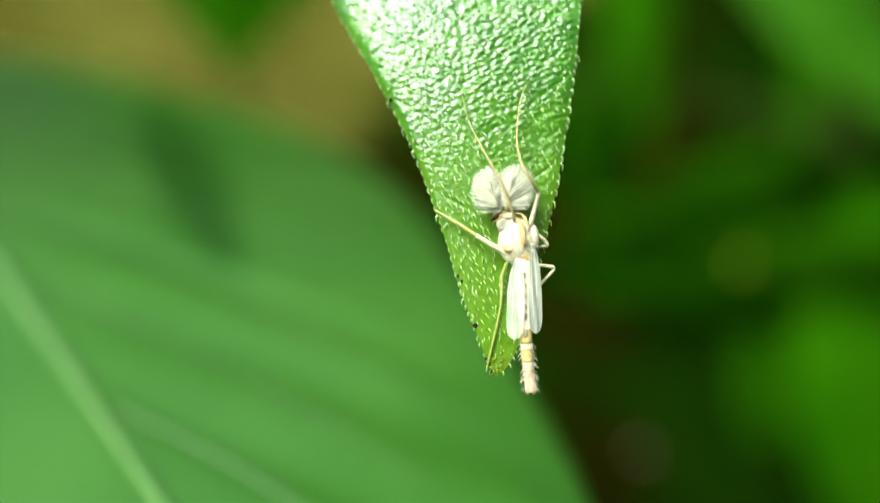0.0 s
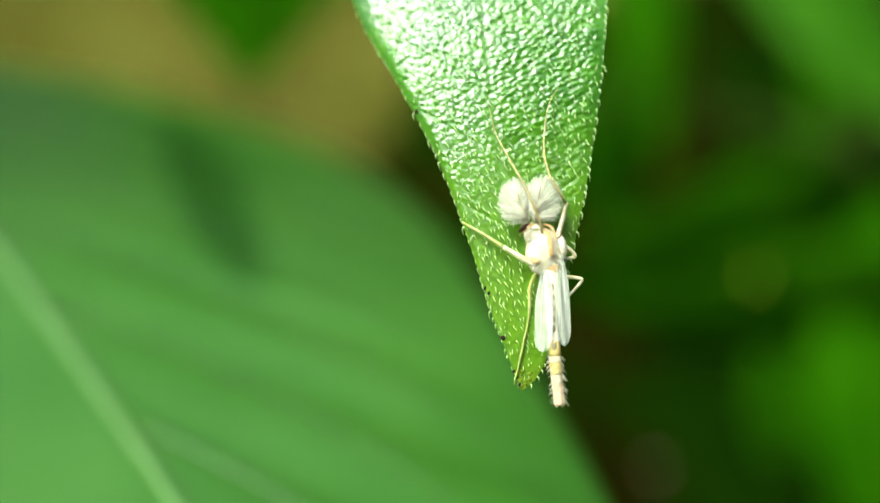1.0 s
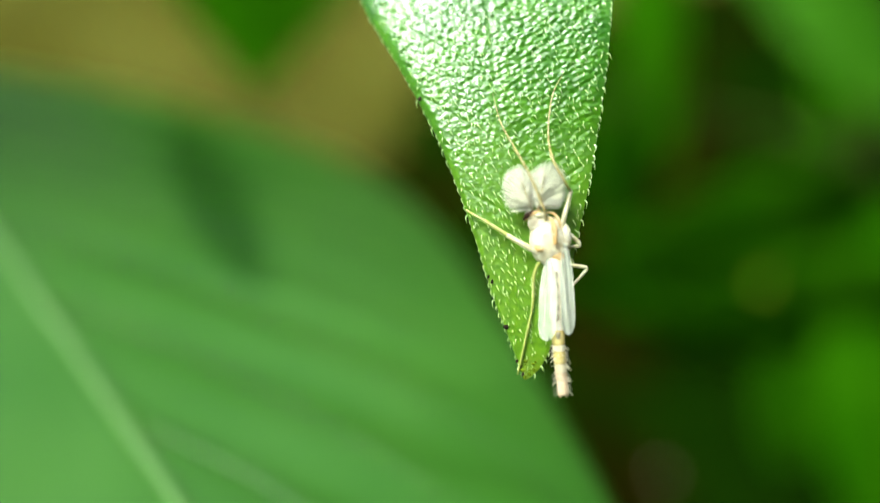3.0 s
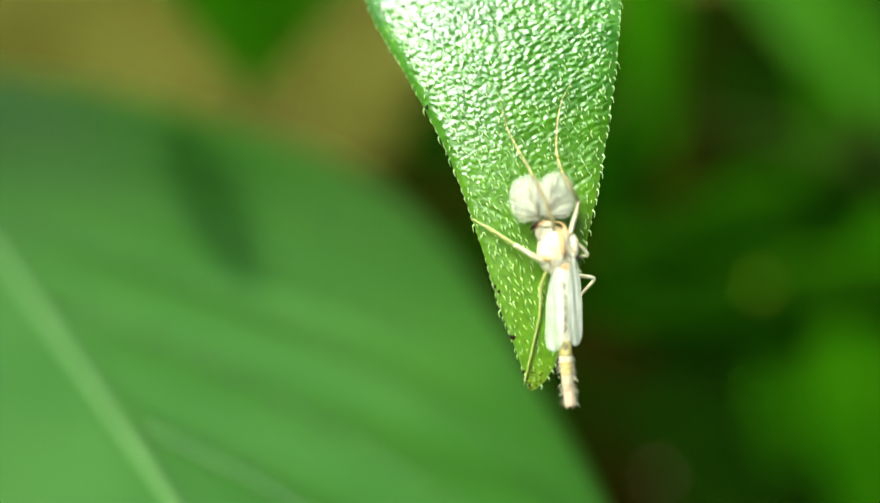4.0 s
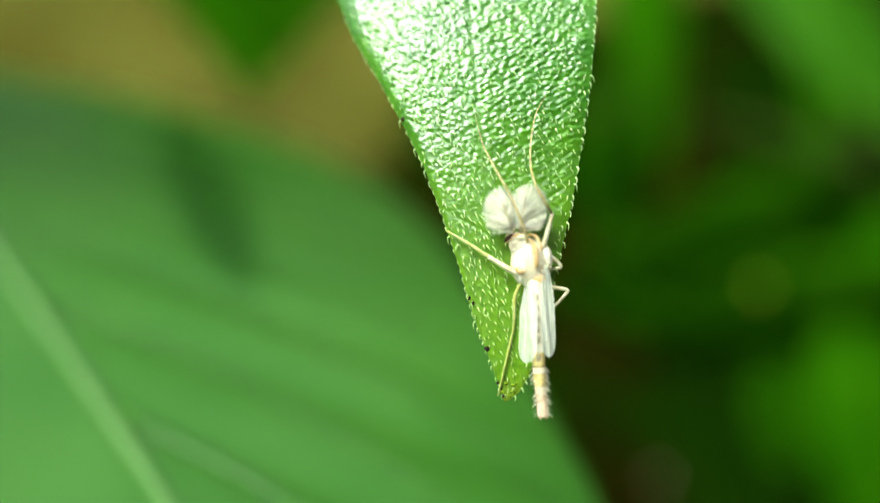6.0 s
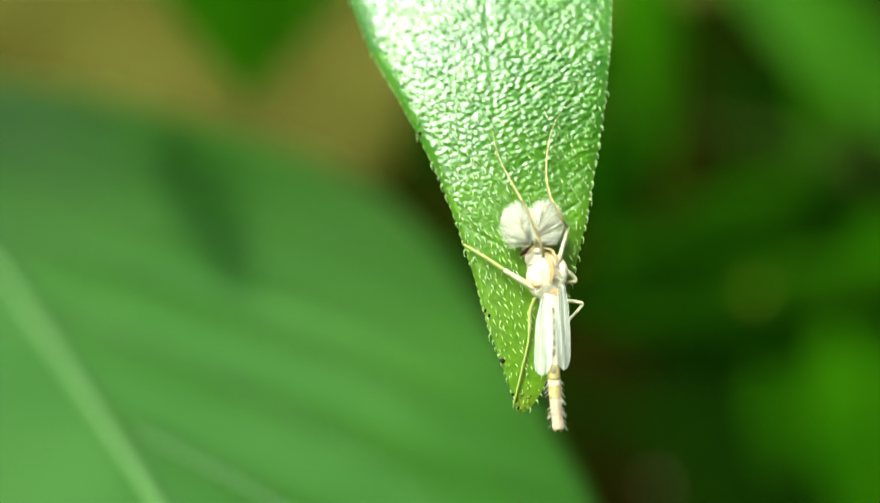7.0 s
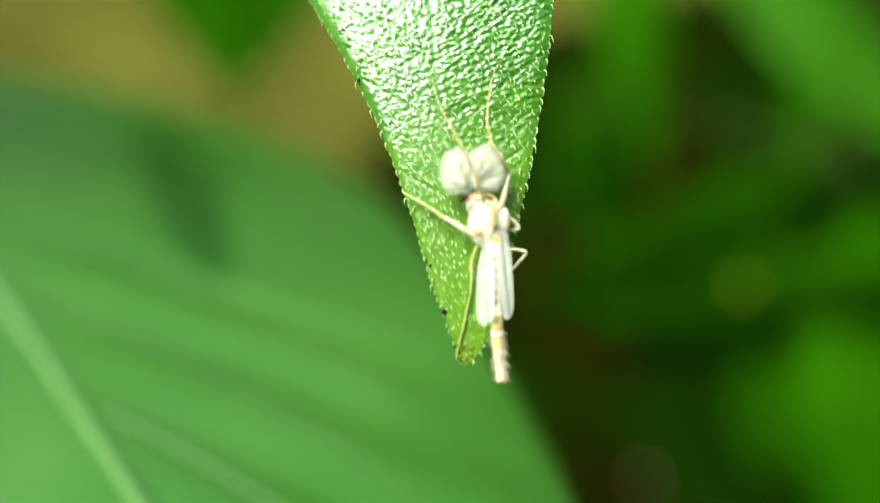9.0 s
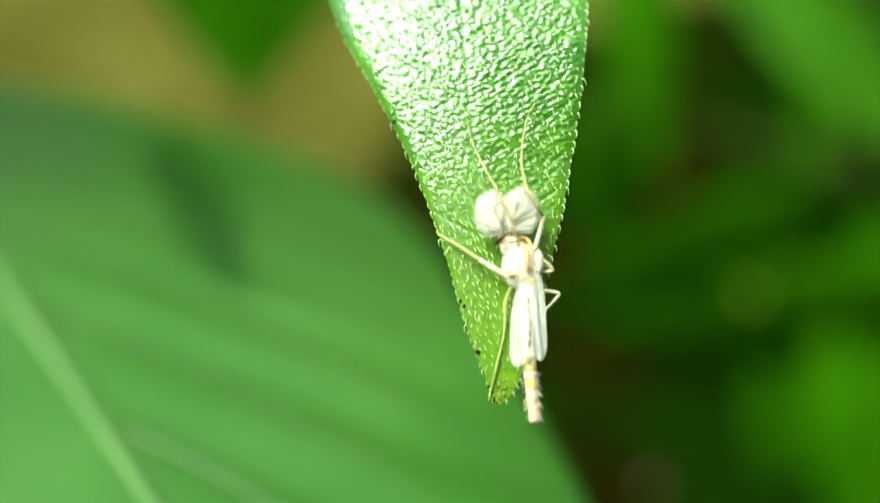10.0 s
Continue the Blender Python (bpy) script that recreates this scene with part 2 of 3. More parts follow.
def blob(bm, centre, size, turn=0.0, rough=0.0, segments=20, rings=12):
    """A rounded lump, turned about the depth axis."""
    m = Matrix.Translation(centre) @ pose(0, 0, 0, 0, turn, 0) @ Matrix.Diagonal((*size, 1))
    made = bmesh.ops.create_uvsphere(bm, u_segments=segments, v_segments=rings, radius=1, matrix=m)["verts"]
    if rough:
        for v in made:
            v.co += (v.co - Vector(centre)) * rough * noise.noise(v.co * 9000)
    return bm


def shell(name, top, thick):
    """A closed sheet from a grid of points (rows, columns, 3) and its thickness along y."""
    a, b, _ = top.shape
    low = top + np.array([0, thick, 0])
    verts = np.concatenate([top.reshape(-1, 3), low.reshape(-1, 3)])
    i = np.arange(a * b).reshape(a, b)
    q = np.stack([i[:-1, :-1], i[1:, :-1], i[1:, 1:], i[:-1, 1:]], -1).reshape(-1, 4)
    faces = [q, q[:, ::-1] + a * b]
    rim = np.concatenate([i[0, :], i[1:, -1], i[-1, -2::-1], i[-2:0:-1, 0]])
    nxt = np.roll(rim, -1)
    faces.append(np.stack([rim, nxt, nxt + a * b, rim + a * b], -1))
    mesh = bpy.data.meshes.new(name)
    mesh.from_pydata(verts.tolist(), [], np.concatenate(faces).tolist())
    mesh.update()
    return mesh


def cells(x, z, size_x, size_z, seed):
    """Distance to the nearest of many scattered cell centres, 0 to about 1."""
    gx, gz = np.floor(x / size_x), np.floor(z / size_z)
    best = np.full(x.shape, 9.0)
    for di in (-1, 0, 1):
        for dj in (-1, 0, 1):
            cx, cz = gx + di, gz + dj
            h1 = np.modf(np.abs(np.sin(cx * 127.1 + cz * 311.7 + seed) * 43758.5453))[0]
            h2 = np.modf(np.abs(np.sin(cx * 269.5 + cz * 183.3 + seed) * 24634.6345))[0]
            best = np.minimum(best, np.hypot(x / size_x - cx - h1, z / size_z - cz - h2))
    return best


def cell_centres(x0, x1, z0, z1, size_x, size_z, seed):
    """The scattered centres that cells() measures to, within a stretch."""
    for cx in range(int(x0 / size_x), int(x1 / size_x)):
        for cz in range(int(z0 / size_z), int(z1 / size_z)):
            h1 = math.modf(abs(math.sin(cx * 127.1 + cz * 311.7 + seed) * 43758.5453))[0]
            h2 = math.modf(abs(math.sin(cx * 269.5 + cz * 183.3 + seed) * 24634.6345))[0]
            yield (cx + h1) * size_x, (cz + h2) * size_z


# ---- ground ----
def ground_height(x, y):
    return 0.022 * noise.fractal(Vector((x * 7, y * 7, 0)), 0.8, 2.2, 5) if abs(x) < 4 and abs(y) < 4 else 0.0


def build_ground():
    n = 180
    s = np.linspace(-1, 1, n)
    line = np.sign(s) * (1.3 * np.abs(s) + 58 * np.abs(s) ** 7)
    x, y = np.meshgrid(line, line + 0.5, indexing="ij")
    z = np.array([[ground_height(a, b) for a, b in zip(r, q)] for r, q in zip(x, y)])
    i = np.arange(n * n).reshape(n, n)
    q = np.stack([i[:-1, :-1], i[1:, :-1], i[1:, 1:], i[:-1, 1:]], -1).reshape(-1, 4)
    mesh = bpy.data.meshes.new("ground")
    mesh.from_pydata(np.stack([x, y, z], -1).reshape(-1, 3).tolist(), [], q.tolist())
    tagged(part("ground", mesh, SOIL), "bare dry brown soil under the plants", "ground", kind="structure")


build_ground()


def shaded_soil_material():
    m, tree, shader = material("shade_dark_soil")
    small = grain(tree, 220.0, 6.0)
    # Browns and green kept very dark to carry the shade under the shrub.
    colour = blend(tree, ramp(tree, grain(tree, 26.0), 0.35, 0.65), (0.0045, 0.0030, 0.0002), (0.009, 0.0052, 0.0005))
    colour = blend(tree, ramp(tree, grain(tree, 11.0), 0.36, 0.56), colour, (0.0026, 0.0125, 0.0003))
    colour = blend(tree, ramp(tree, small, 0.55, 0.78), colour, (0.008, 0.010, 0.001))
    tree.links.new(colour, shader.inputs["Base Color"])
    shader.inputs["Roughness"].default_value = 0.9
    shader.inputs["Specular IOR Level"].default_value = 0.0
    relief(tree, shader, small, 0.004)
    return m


def build_shade_mound():
    """A low mound added where the shrub stands; its dark colour stands for shade."""
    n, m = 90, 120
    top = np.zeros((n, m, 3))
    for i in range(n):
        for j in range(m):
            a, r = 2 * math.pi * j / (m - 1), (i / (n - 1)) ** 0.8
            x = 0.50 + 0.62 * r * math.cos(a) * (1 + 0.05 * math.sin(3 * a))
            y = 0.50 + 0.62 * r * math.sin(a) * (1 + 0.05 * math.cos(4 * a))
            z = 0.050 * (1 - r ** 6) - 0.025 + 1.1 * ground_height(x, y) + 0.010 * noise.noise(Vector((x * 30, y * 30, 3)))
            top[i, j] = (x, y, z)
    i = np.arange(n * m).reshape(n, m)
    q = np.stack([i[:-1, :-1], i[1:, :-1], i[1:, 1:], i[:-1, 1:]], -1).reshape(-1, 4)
    mesh = bpy.data.meshes.new("shade_mound")
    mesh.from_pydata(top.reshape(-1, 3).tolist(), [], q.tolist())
    tagged(part("shade_mound", mesh, shaded_soil_material()), "low added mound of soil, coloured dark for the shade under the shrub", "garden bed", kind="structure")


build_shade_mound()


def build_sky_blocks():
    """Plain dark walls, unseen, added behind the eye and beyond the shrub to block low sky."""
    m, tree, shader = material("sky_block_dark")
    colour = blend(tree, ramp(tree, grain(tree, 14.0), 0.35, 0.65), (0.006, 0.015, 0.003), (0.014, 0.027, 0.006))
    tree.links.new(colour, shader.inputs["Base Color"])
    shader.inputs["Roughness"].default_value = 0.9
    relief(tree, shader, grain(tree, 90.0, 5.0), 0.004)
    for name, y, high, label in (("sky_block_back", -0.62, 1.40, "unseen dark wall added behind the eye to block the sky"),
                                 ("sky_block_front", 1.75, 0.85, "unseen dark wall added beyond the shrub to block low sky")):
        bm = bmesh.new()
        bmesh.ops.create_cube(bm, size=1, matrix=Matrix.Translation((0, y, high / 2 - 0.02)) @ Matrix.Diagonal((6.0, 0.22, high + 0.04, 1)))
        bmesh.ops.bevel(bm, geom=bm.edges[:], offset=0.02, segments=2, affect="EDGES")
        tagged(part(name, bm, m, smooth=False), label, "wall", kind="structure")


build_sky_blocks()


# ---- leaves of the plants behind ----
def blade(name, length, stations, halves, fold, droop, ripple, veins=7, cup=0.0, rows=90, columns=41, thick=0.0004):
    """A broad leaf: base at the origin, tip along x, face towards -y, width along z; quilted between its side veins."""
    u = np.linspace(0, 1, rows) ** 1.0
    w = np.linspace(-1, 1, columns)
    half = np.interp(u, stations, halves)
    soft = np.ones(7) / 7
    half[4:-4] = np.convolve(half, soft, "same")[4:-4]
    uu, ww = np.meshgrid(u, w, indexing="ij")
    hh = np.repeat(half[:, None], columns, 1)
    x = uu * length
    z = ww * hh
    phase = (x - 1.45 * np.abs(z)) / length * veins * 2 * math.pi
    y = fold * np.abs(z) - cup * z * z + droop * length * (uu - 0.5) ** 2 * 4 
    y = y + ripple * np.cos(phase) * np.minimum(1, np.abs(ww) * 3) * (1 - np.abs(ww) ** 4)
    y = y + ripple * 1.5 * np.sin(uu * 9 + ww * 2) * np.abs(ww) ** 2
    return shell(name, np.stack([x, y, z], -1), thick)


def lay(base, tip, face):
    """The pose of a leaf from base to tip whose upper face looks along face; all in the first look's axes, millimetres."""
    base, tip = Vector(base) * MM, Vector(tip) * MM
    x = (tip - base).normalized()
    y = -(Vector(face) - x * x.dot(Vector(face))).normalized()
    z = x.cross(y)
    turn = Matrix((x, y, z)).transposed().to_4x4()
    return VIEW @ Matrix.Translation(base) @ turn


def build_broad_leaf():
    """The big leaf behind: ovate, 116 mm long, on a plant that stands on the soil."""
    plant = tagged(new("broad_leaved_plant"), "smooth mid-green broad ovate leaf with pale midrib and painted streak of shade", "plant")
    plant.matrix_world = lay((-66.6, 95.1, 25.8), (7.1, 16.8, -22.4), (0.212, -0.363, 0.907))
    length = 0.118
    st = [0, 0.034, 0.085, 0.127, 0.22, 0.28, 0.356, 0.4525, 0.551, 0.646, 0.733, 0.788, 0.814, 0.90, 1.0]
    hw = [0.0008, 0.007, 0.0178, 0.0238, 0.0298, 0.0338, 0.0373, 0.0374, 0.0341, 0.0291, 0.0240, 0.0209, 0.0190, 0.0105, 0.0004]
    fold, droop, cup = 0.02, 0.010, 0.3
    mesh = blade("leaf_blade", length, st, hw, fold, droop, 0.00018, 9, cup, 120, 61)
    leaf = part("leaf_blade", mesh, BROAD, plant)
    leaf_y = lambda x, z: fold * abs(z) - cup * z * z + droop * length * (x / length - 0.5) ** 2 * 4
    bm = tube(bmesh.new(), [(length * k / 6, leaf_y(length * k / 6, 0) - 0.0002, 0) for k in range(7)], [0.0008, 0.0006, 0.00045, 0.00035, 0.00015], 10, 40, 0.5)
    part("midrib", bm, VEIN, leaf, "pale green raised midrib")
    for k in range(7):
        for sign in ((-1, 1) if k < 2 else (1,)):
            x0 = 0.004 + 0.0125 * k
            pts = []
            for j in range(6):
                z = j / 5
                x = min(0.97 * length, x0 + z * 0.043)
                w = np.interp(x / length, st, hw) * 0.92 * z
                pts.append((x, leaf_y(x, w) - 0.0002, sign * w))
            bm = tube(bmesh.new(), pts, [0.0004, 0.0003, 0.0002, 0.0001], 6, 18, 0.03)
            part("side_vein", bm, BROAD, leaf)
    # an unseen second leaf, added above to shade the far part of the blade
    upper = blade("leaf_blade", 0.098, st, [0.41 * v for v in hw], fold, droop, 0.0002, 9, cup, 60, 31)
    upper = part("leaf_blade", upper, BROAD, plant)
    upper.matrix_world = lay((-122, 32, 76), (-28, 18, 66), (0, -0.574, 0.819))
    # stalk, down behind the blade to the soil
    inv = plant.matrix_world.inverted()
    root = Vector((-0.14, 0.19, -0.01))
    pts = [Vector((0.001, 0.0005, 0)), Vector((-0.012, 0.004, 0)), inv @ Vector((-0.12, 0.15, 0.25)), inv @ Vector((-0.14, 0.18, 0.12)), inv @ root]
    part("stem", tube(bmesh.new(), pts, [0.0014, 0.0016, 0.0022, 0.0030, 0.0035], 10, 40), STEM, plant)
    foot = inv @ upper.matrix_world.translation
    pts = [foot, foot.lerp(pts[2], 0.4) + inv.to_3x3() @ Vector((-0.012, 0, 0.01)), pts[2]]
    part("stem", tube(bmesh.new(), pts, [0.0011, 0.0014, 0.0018], 10, 20), STEM, plant)
    return plant


build_broad_leaf()

LEAF_A = ([0, 0.05, 0.2, 0.4, 0.6, 0.8, 0.93, 1.0], [0.03, 0.25, 0.78, 1.0, 0.92, 0.55, 0.2, 0.01])


def build_shrub():
    """The leafy plant behind, with an unseen crown added above the view for shade; leaves share a few meshes."""
    shrub = tagged(new("leafy_shrub"), "dark green leafy shrub standing in a low mound of soil", "shrub")
    root = Vector((0.17, 0.36, -0.01))
    shrub.matrix_world = Matrix.Translation(root)
    top = Vector((0.16, 0.30, 0.50))
    stem_pts = [root, Vector((0.175, 0.35, 0.12)), Vector((0.165, 0.33, 0.28)), top]
    part("stem", tube(bmesh.new(), [p - root for p in stem_pts], [0.005, 0.0045, 0.0035, 0.002], 10, 30), STEM, shrub)
    line = glide(stem_pts, 60)
    for pts, r in (
        ([(0.165, 0.33, 0.30), (0.12, 0.26, 0.40), (0.09, 0.20, 0.46), (0.08, 0.16, 0.50)], [0.003, 0.0025, 0.002, 0.001]),
        ([(0.165, 0.33, 0.28), (0.26, 0.30, 0.38), (0.36, 0.26, 0.46)], [0.003, 0.002, 0.001]),
        ([(0.165, 0.33, 0.26), (0.16, 0.44, 0.38), (0.10, 0.56, 0.47)], [0.003, 0.002, 0.001]),
        ([(0.17, 0.34, 0.22), (0.26, 0.44, 0.34), (0.36, 0.54, 0.44)], [0.003, 0.002, 0.001]),
        ([(0.165, 0.33, 0.27), (0.21, 0.48, 0.40), (0.26, 0.64, 0.49), (0.27, 0.80, 0.52)], [0.003, 0.0025, 0.002, 0.001]),
        ([(0.165, 0.33, 0.29), (0.15, 0.24, 0.37), (0.13, 0.16, 0.395), (0.10, 0.10, 0.40)], [0.0025, 0.002, 0.0015, 0.001]),
        ([(0.172, 0.345, 0.14), (0.22, 0.40, 0.16), (0.30, 0.46, 0.20)], [0.002, 0.0015, 0.001]),
        ([(0.172, 0.345, 0.12), (0.12, 0.36, 0.13), (0.05, 0.38, 0.13)], [0.002, 0.0015, 0.001]),
    ):
        part("branch", tube(bmesh.new(), [Vector(p) - root for p in pts], r, 8, 20), STEM, shrub)
        line += glide(pts, 20)
    wide = blade("shrub_leaf_wide", 0.11, LEAF_A[0], [0.0260 * h for h in LEAF_A[1]], 0.12, 0.06, 0.0008, 8, 0.0, 40, 21)
    long = blade("shrub_leaf_long", 0.13, LEAF_A[0], [0.0190 * h for h in LEAF_A[1]], 0.12, 0.06, 0.0008, 9, 0.0, 40, 21)
    big = blade("shrub_leaf_big", 0.16, LEAF_A[0], [0.0440 * h for h in LEAF_A[1]], 0.05, 0.04, 0.0012, 9, 0.0, 50, 27)
    # "old" is the wide leaf in the green darkened for shade.
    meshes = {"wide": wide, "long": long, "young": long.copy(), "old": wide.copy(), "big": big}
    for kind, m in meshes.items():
        m.materials.append({"young": YOUNG, "old": SHADE_LEAF, "big": HALF_SHADE_LEAF}.get(kind, SHRUB))
        m.polygons.foreach_set("use_smooth", [True] * len(m.polygons))

    def hang(kind, m):
        ob = new("leaf", meshes[kind])
        ob.parent = shrub
        ob.matrix_world = m
        base = m.translation
        near = min(line, key=lambda p: (p - base).length)
        mid = base.lerp(near, 0.5) + Vector((0, 0, 0.006))
        bm = tube(bmesh.new(), [p - base for p in (base, mid, near)], [0.0007, 0.0008, 0.001], 6, 10)
        st = part("leaf_stalk", bm, STEM, shrub)
        st.location = base - root
    shrub_inv = Matrix.Translation(-root)
    for kind, base, tip, face in (
        ("young", (173, 275, 29), (77, 275, 115), (-0.25, -0.9, 0.6)),
        ("long", (66, 340, 168), (85, 340, 39), (0.5, -0.75, -0.35)),
        ("wide", (166, 340, 22), (55, 345, 7), (0.3, -0.70, -0.58)),
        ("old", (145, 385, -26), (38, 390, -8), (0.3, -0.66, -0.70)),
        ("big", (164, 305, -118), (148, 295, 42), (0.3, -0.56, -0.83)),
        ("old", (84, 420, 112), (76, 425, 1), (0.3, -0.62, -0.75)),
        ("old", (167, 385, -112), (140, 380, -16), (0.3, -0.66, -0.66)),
        ("wide", (160, 285, -12), (62, 290, -17), (0.3, -0.68, -0.66)),
        ("wide", (230, 380, -170), (160, 370, -80), (0.3, -0.9, -0.1)),
    ):
        hang(kind, lay(base, tip, face))
    rnd = random.Random(5)
    # low leaves in the shade behind
    for k in range(70):
        base = VIEW @ (Vector((rnd.uniform(210, 420), rnd.uniform(400, 520), rnd.uniform(-150, 170))) * MM)
        if base.z < 0.02:
            continue
        hang(rnd.choice(("wide", "long", "wide")), Matrix.Translation(base) @ pose(0, 0, 0, 0, 0, rnd.uniform(0, 360)) @ pose(0, 0, 0, -90 + rnd.uniform(-40, 40), rnd.uniform(-25, 45), 0))
    # an unseen crown, added above to shade what stands below
    rnd = random.Random(21)
    for k in range(400):
        base = Vector((rnd.uniform(0.20, 0.60), rnd.uniform(0.14, 0.86), rnd.uniform(0.425, 0.58)))
        hang(rnd.choice(("wide", "long", "wide")), Matrix.Translation(base) @ pose(0, 0, 0, 0, 0, rnd.uniform(0, 360)) @ pose(0, 0, 0, -90 + rnd.uniform(-25, 25), rnd.uniform(-25, 30), 0))
    return shrub


build_shrub()


def build_top_plant():
    """A single leaf that hangs into view from a taller plant."""
    plant = tagged(new("hanging_leaf_plant"), "green pointed leaf hanging from a tall thin stem", "plant")
    root = Vector((-0.10, 0.42, -0.01))
    plant.matrix_world = Matrix.Translation(root)
    m = lay((-27.0, 121, 100), (-33.4, 140, 30.5), (0.1, -1, -0.7))
    mesh = blade("leaf_blade", 0.075, LEAF_A[0], [0.0240 * h for h in LEAF_A[1]], 0.12, 0.05, 0.0004, 8, 0.0, 40, 21)
    leaf = part("leaf_blade", mesh, SHRUB, plant)
    leaf.matrix_world = m
    base = m.translation
    pts = [base - root, base + Vector((-0.01, 0.04, 0.03)) - root, Vector((-0.09, 0.36, 0.25)) - root, Vector((0, 0, 0))]
    part("stem", tube(bmesh.new(), pts, [0.001, 0.0014, 0.0025, 0.003], 8, 40), STEM, plant)


build_top_plant()


# ---- the hairy leaf in the middle ----
H_ST = [0, 6, 18, 40, 64, 92, 152, 222, 332, 422, 500, 572, 672, 800, 1000, 1250, 1500, 1650, 1750]
LEFT = [2, 4, 7, 13, 19, 27, 44, 57, 84, 111, 144, 177, 227, 268, 280, 230, 120, 45, 12]
RIGHT = [2, 12, 26, 42, 54, 63, 85, 109, 145, 171, 190, 206, 223, 242, 252, 210, 110, 40, 12]


PAPILLA = (12.5, 11.0, 1.7)          # spacing across and along the blade, seed


def hairy_surface(h, w):
    """A place on the upper face in U: h up from the tip, w from -1 (left margin) to 1."""
    half = np.where(w < 0, np.interp(h, H_ST, LEFT), np.interp(h, H_ST, RIGHT))
    off = w * half
    mid = -0.098 * h + 0.00001 * h * h
    keel = np.where(off < 0, 0.02 * -off + 0.0006 * off * off, (0.03 + 0.06 * np.clip((h - 240) / 200, 0, 1) - 0.17 * np.clip((h - 430) / 220, 0, 1)) * off + 0.00025 * off * off)
    keel = keel + 0.8 * np.exp(-(off / 9.0) ** 2)
    h_low = np.minimum(h, 1000)
    back = 0.00005 * h * h + 0.00023 * np.maximum(h_low - 330, 0) ** 2 + 0.12 * (h - h_low)
    curl = np.where(w < 0, 11, 3) * np.clip((np.abs(w) - 0.86) / 0.14, 0, 1) ** 2 * np.clip(half / 150, 0.3, 1.3)
    return mid + off, keel + back + curl, h


def build_hairy_leaf():
    leaf = tagged(new("hairy_leaf"), "bright green bristly leaf tip with glossy pebbled face, hanging down", "leaf")
    h = np.concatenate([np.linspace(0, 60, 40), np.linspace(61.3, 800, 570), np.linspace(806, 1750, 90)])
    w = np.linspace(-1, 1, 311)
    hh, ww = np.meshgrid(h, w, indexing="ij")
    x, y, z = hairy_surface(hh, ww)
    off = x - hairy_surface(hh, np.zeros_like(ww))[0]
    fade = np.minimum(1, (1 - np.abs(ww)) * 9) * (1 - 0.45 * np.exp(-(off / 5.0) ** 2))
    up = np.clip((hh - 265) / 270, 0, 1)
    left = 1 / (1 + np.exp(np.clip((off + 4) / 14, -30, 30)))
    # a papilla under each bristle, fine pebbling to one side of the midrib, wrinkles to the other, small pits
    y = y - (0.6 + 0.8 * up) * np.exp(-(cells(x, z + 0.25 * x, *PAPILLA) / 0.36) ** 2) * fade
    y = y - (0.2 + 0.45 * up) * left * np.exp(-(cells(x, z - 0.2 * x, 8.5, 7.0, 3.0) / 0.40) ** 2) * fade
    y = y - 2.2 * up * (1 - left) * np.exp(-(cells(x + 40, z - 0.3 * x, 15.0, 9.5, 8.0) / 0.46) ** 2) * fade
    y = y + 2.4 * up * np.exp(-(cells(x + 7, z + 0.1 * x, 25.0, 21.0, 5.0) / 0.13) ** 2) * fade
    y = y - 0.7 * np.sin(x / 9.0 + 2 * np.sin(z / 31.0)) * np.sin(z / 8.0 + 1.5 * np.sin(x / 23.0)) * fade * (0.15 + up * (1 - 0.45 * left))
    off = np.abs(off)
    for h0 in (290, 420, 540, 650, 760):
        line = (hh - h0 - 0.55 * off - 0.0006 * off ** 2) / 4.0
        y = y + 1.0 * np.exp(-line ** 2) * fade * np.minimum(1, off / 12)
    mesh = shell("blade", np.stack([x, y, z], -1) * U, 9 * U)
    body = part("blade", mesh, HAIRY, leaf)
    pts = [hairy_surface(np.array(v), np.array(0.0)) for v in (70, 300, 600, 900, 1200, 1500, 1750)]
    bm = tube(bmesh.new(), [(float(a) * U, (float(b) + 2.0) * U, float(c) * U) for a, b, c in pts], [2 * U, 2.5 * U, 3 * U, 4 * U, 9 * U, 14 * U, 18 * U], 8, 60)
    part("midrib", bm, HAIRY, leaf)
    # bristles on the face, all leaning to the tip
    rnd = random.Random(11)
    bm = bmesh.new()
    for a, c in cell_centres(-420, 260, -100, 1000, *PAPILLA):
        c -= 0.25 * a
        mid = -0.098 * c + 0.00001 * c * c
        half = float(np.interp(c, H_ST, LEFT if a < mid else RIGHT))
        wv = (a - mid) / half
        if not 10 < c < 960 or abs(wv) > 0.95 or rnd.random() > (0.9 if c < 330 else 0.75 if wv > 0.3 else 0.45):
            continue
        b = float(hairy_surface(np.array(c), np.array(wv))[1])
        size = rnd.uniform(5, 11.5) * (0.8 if c < 150 else 1.0)
        lean = 0.30 + rnd.uniform(-0.5, 0.5) - 0.15 * max(0, wv)
        root = Vector((a, b - 0.2, c))
        bend = Vector((a + 0.45 * lean * size, b - 0.34 * size, c - 0.45 * size))
        end = Vector((a + lean * size, b - 0.38 * size, c - 1.0 * size))
        tube(bm, [p * U for p in (root, bend, end)], [v * (U if c > 150 else 0.8 * U) for v in (1.05, 0.85, 0.25)], 5, 5)
    tagged(part("bristles", bm, LEAF_HAIR, leaf, "short translucent white bristles"), kind="stuff")
    # margin hairs, curved down along the edge
    shapes = []
    for k in range(4):
        s = (7, 9, 12, 15)[k]
        bm = tube(bmesh.new(), [(0, 0, 0), (0.26 * s * U, -0.1 * s * U, -0.25 * s * U), (0.20 * s * U, -0.15 * s * U, -1.0 * s * U)], [1.5 * U, 1.05 * U, 0.25 * U], 6, 6)
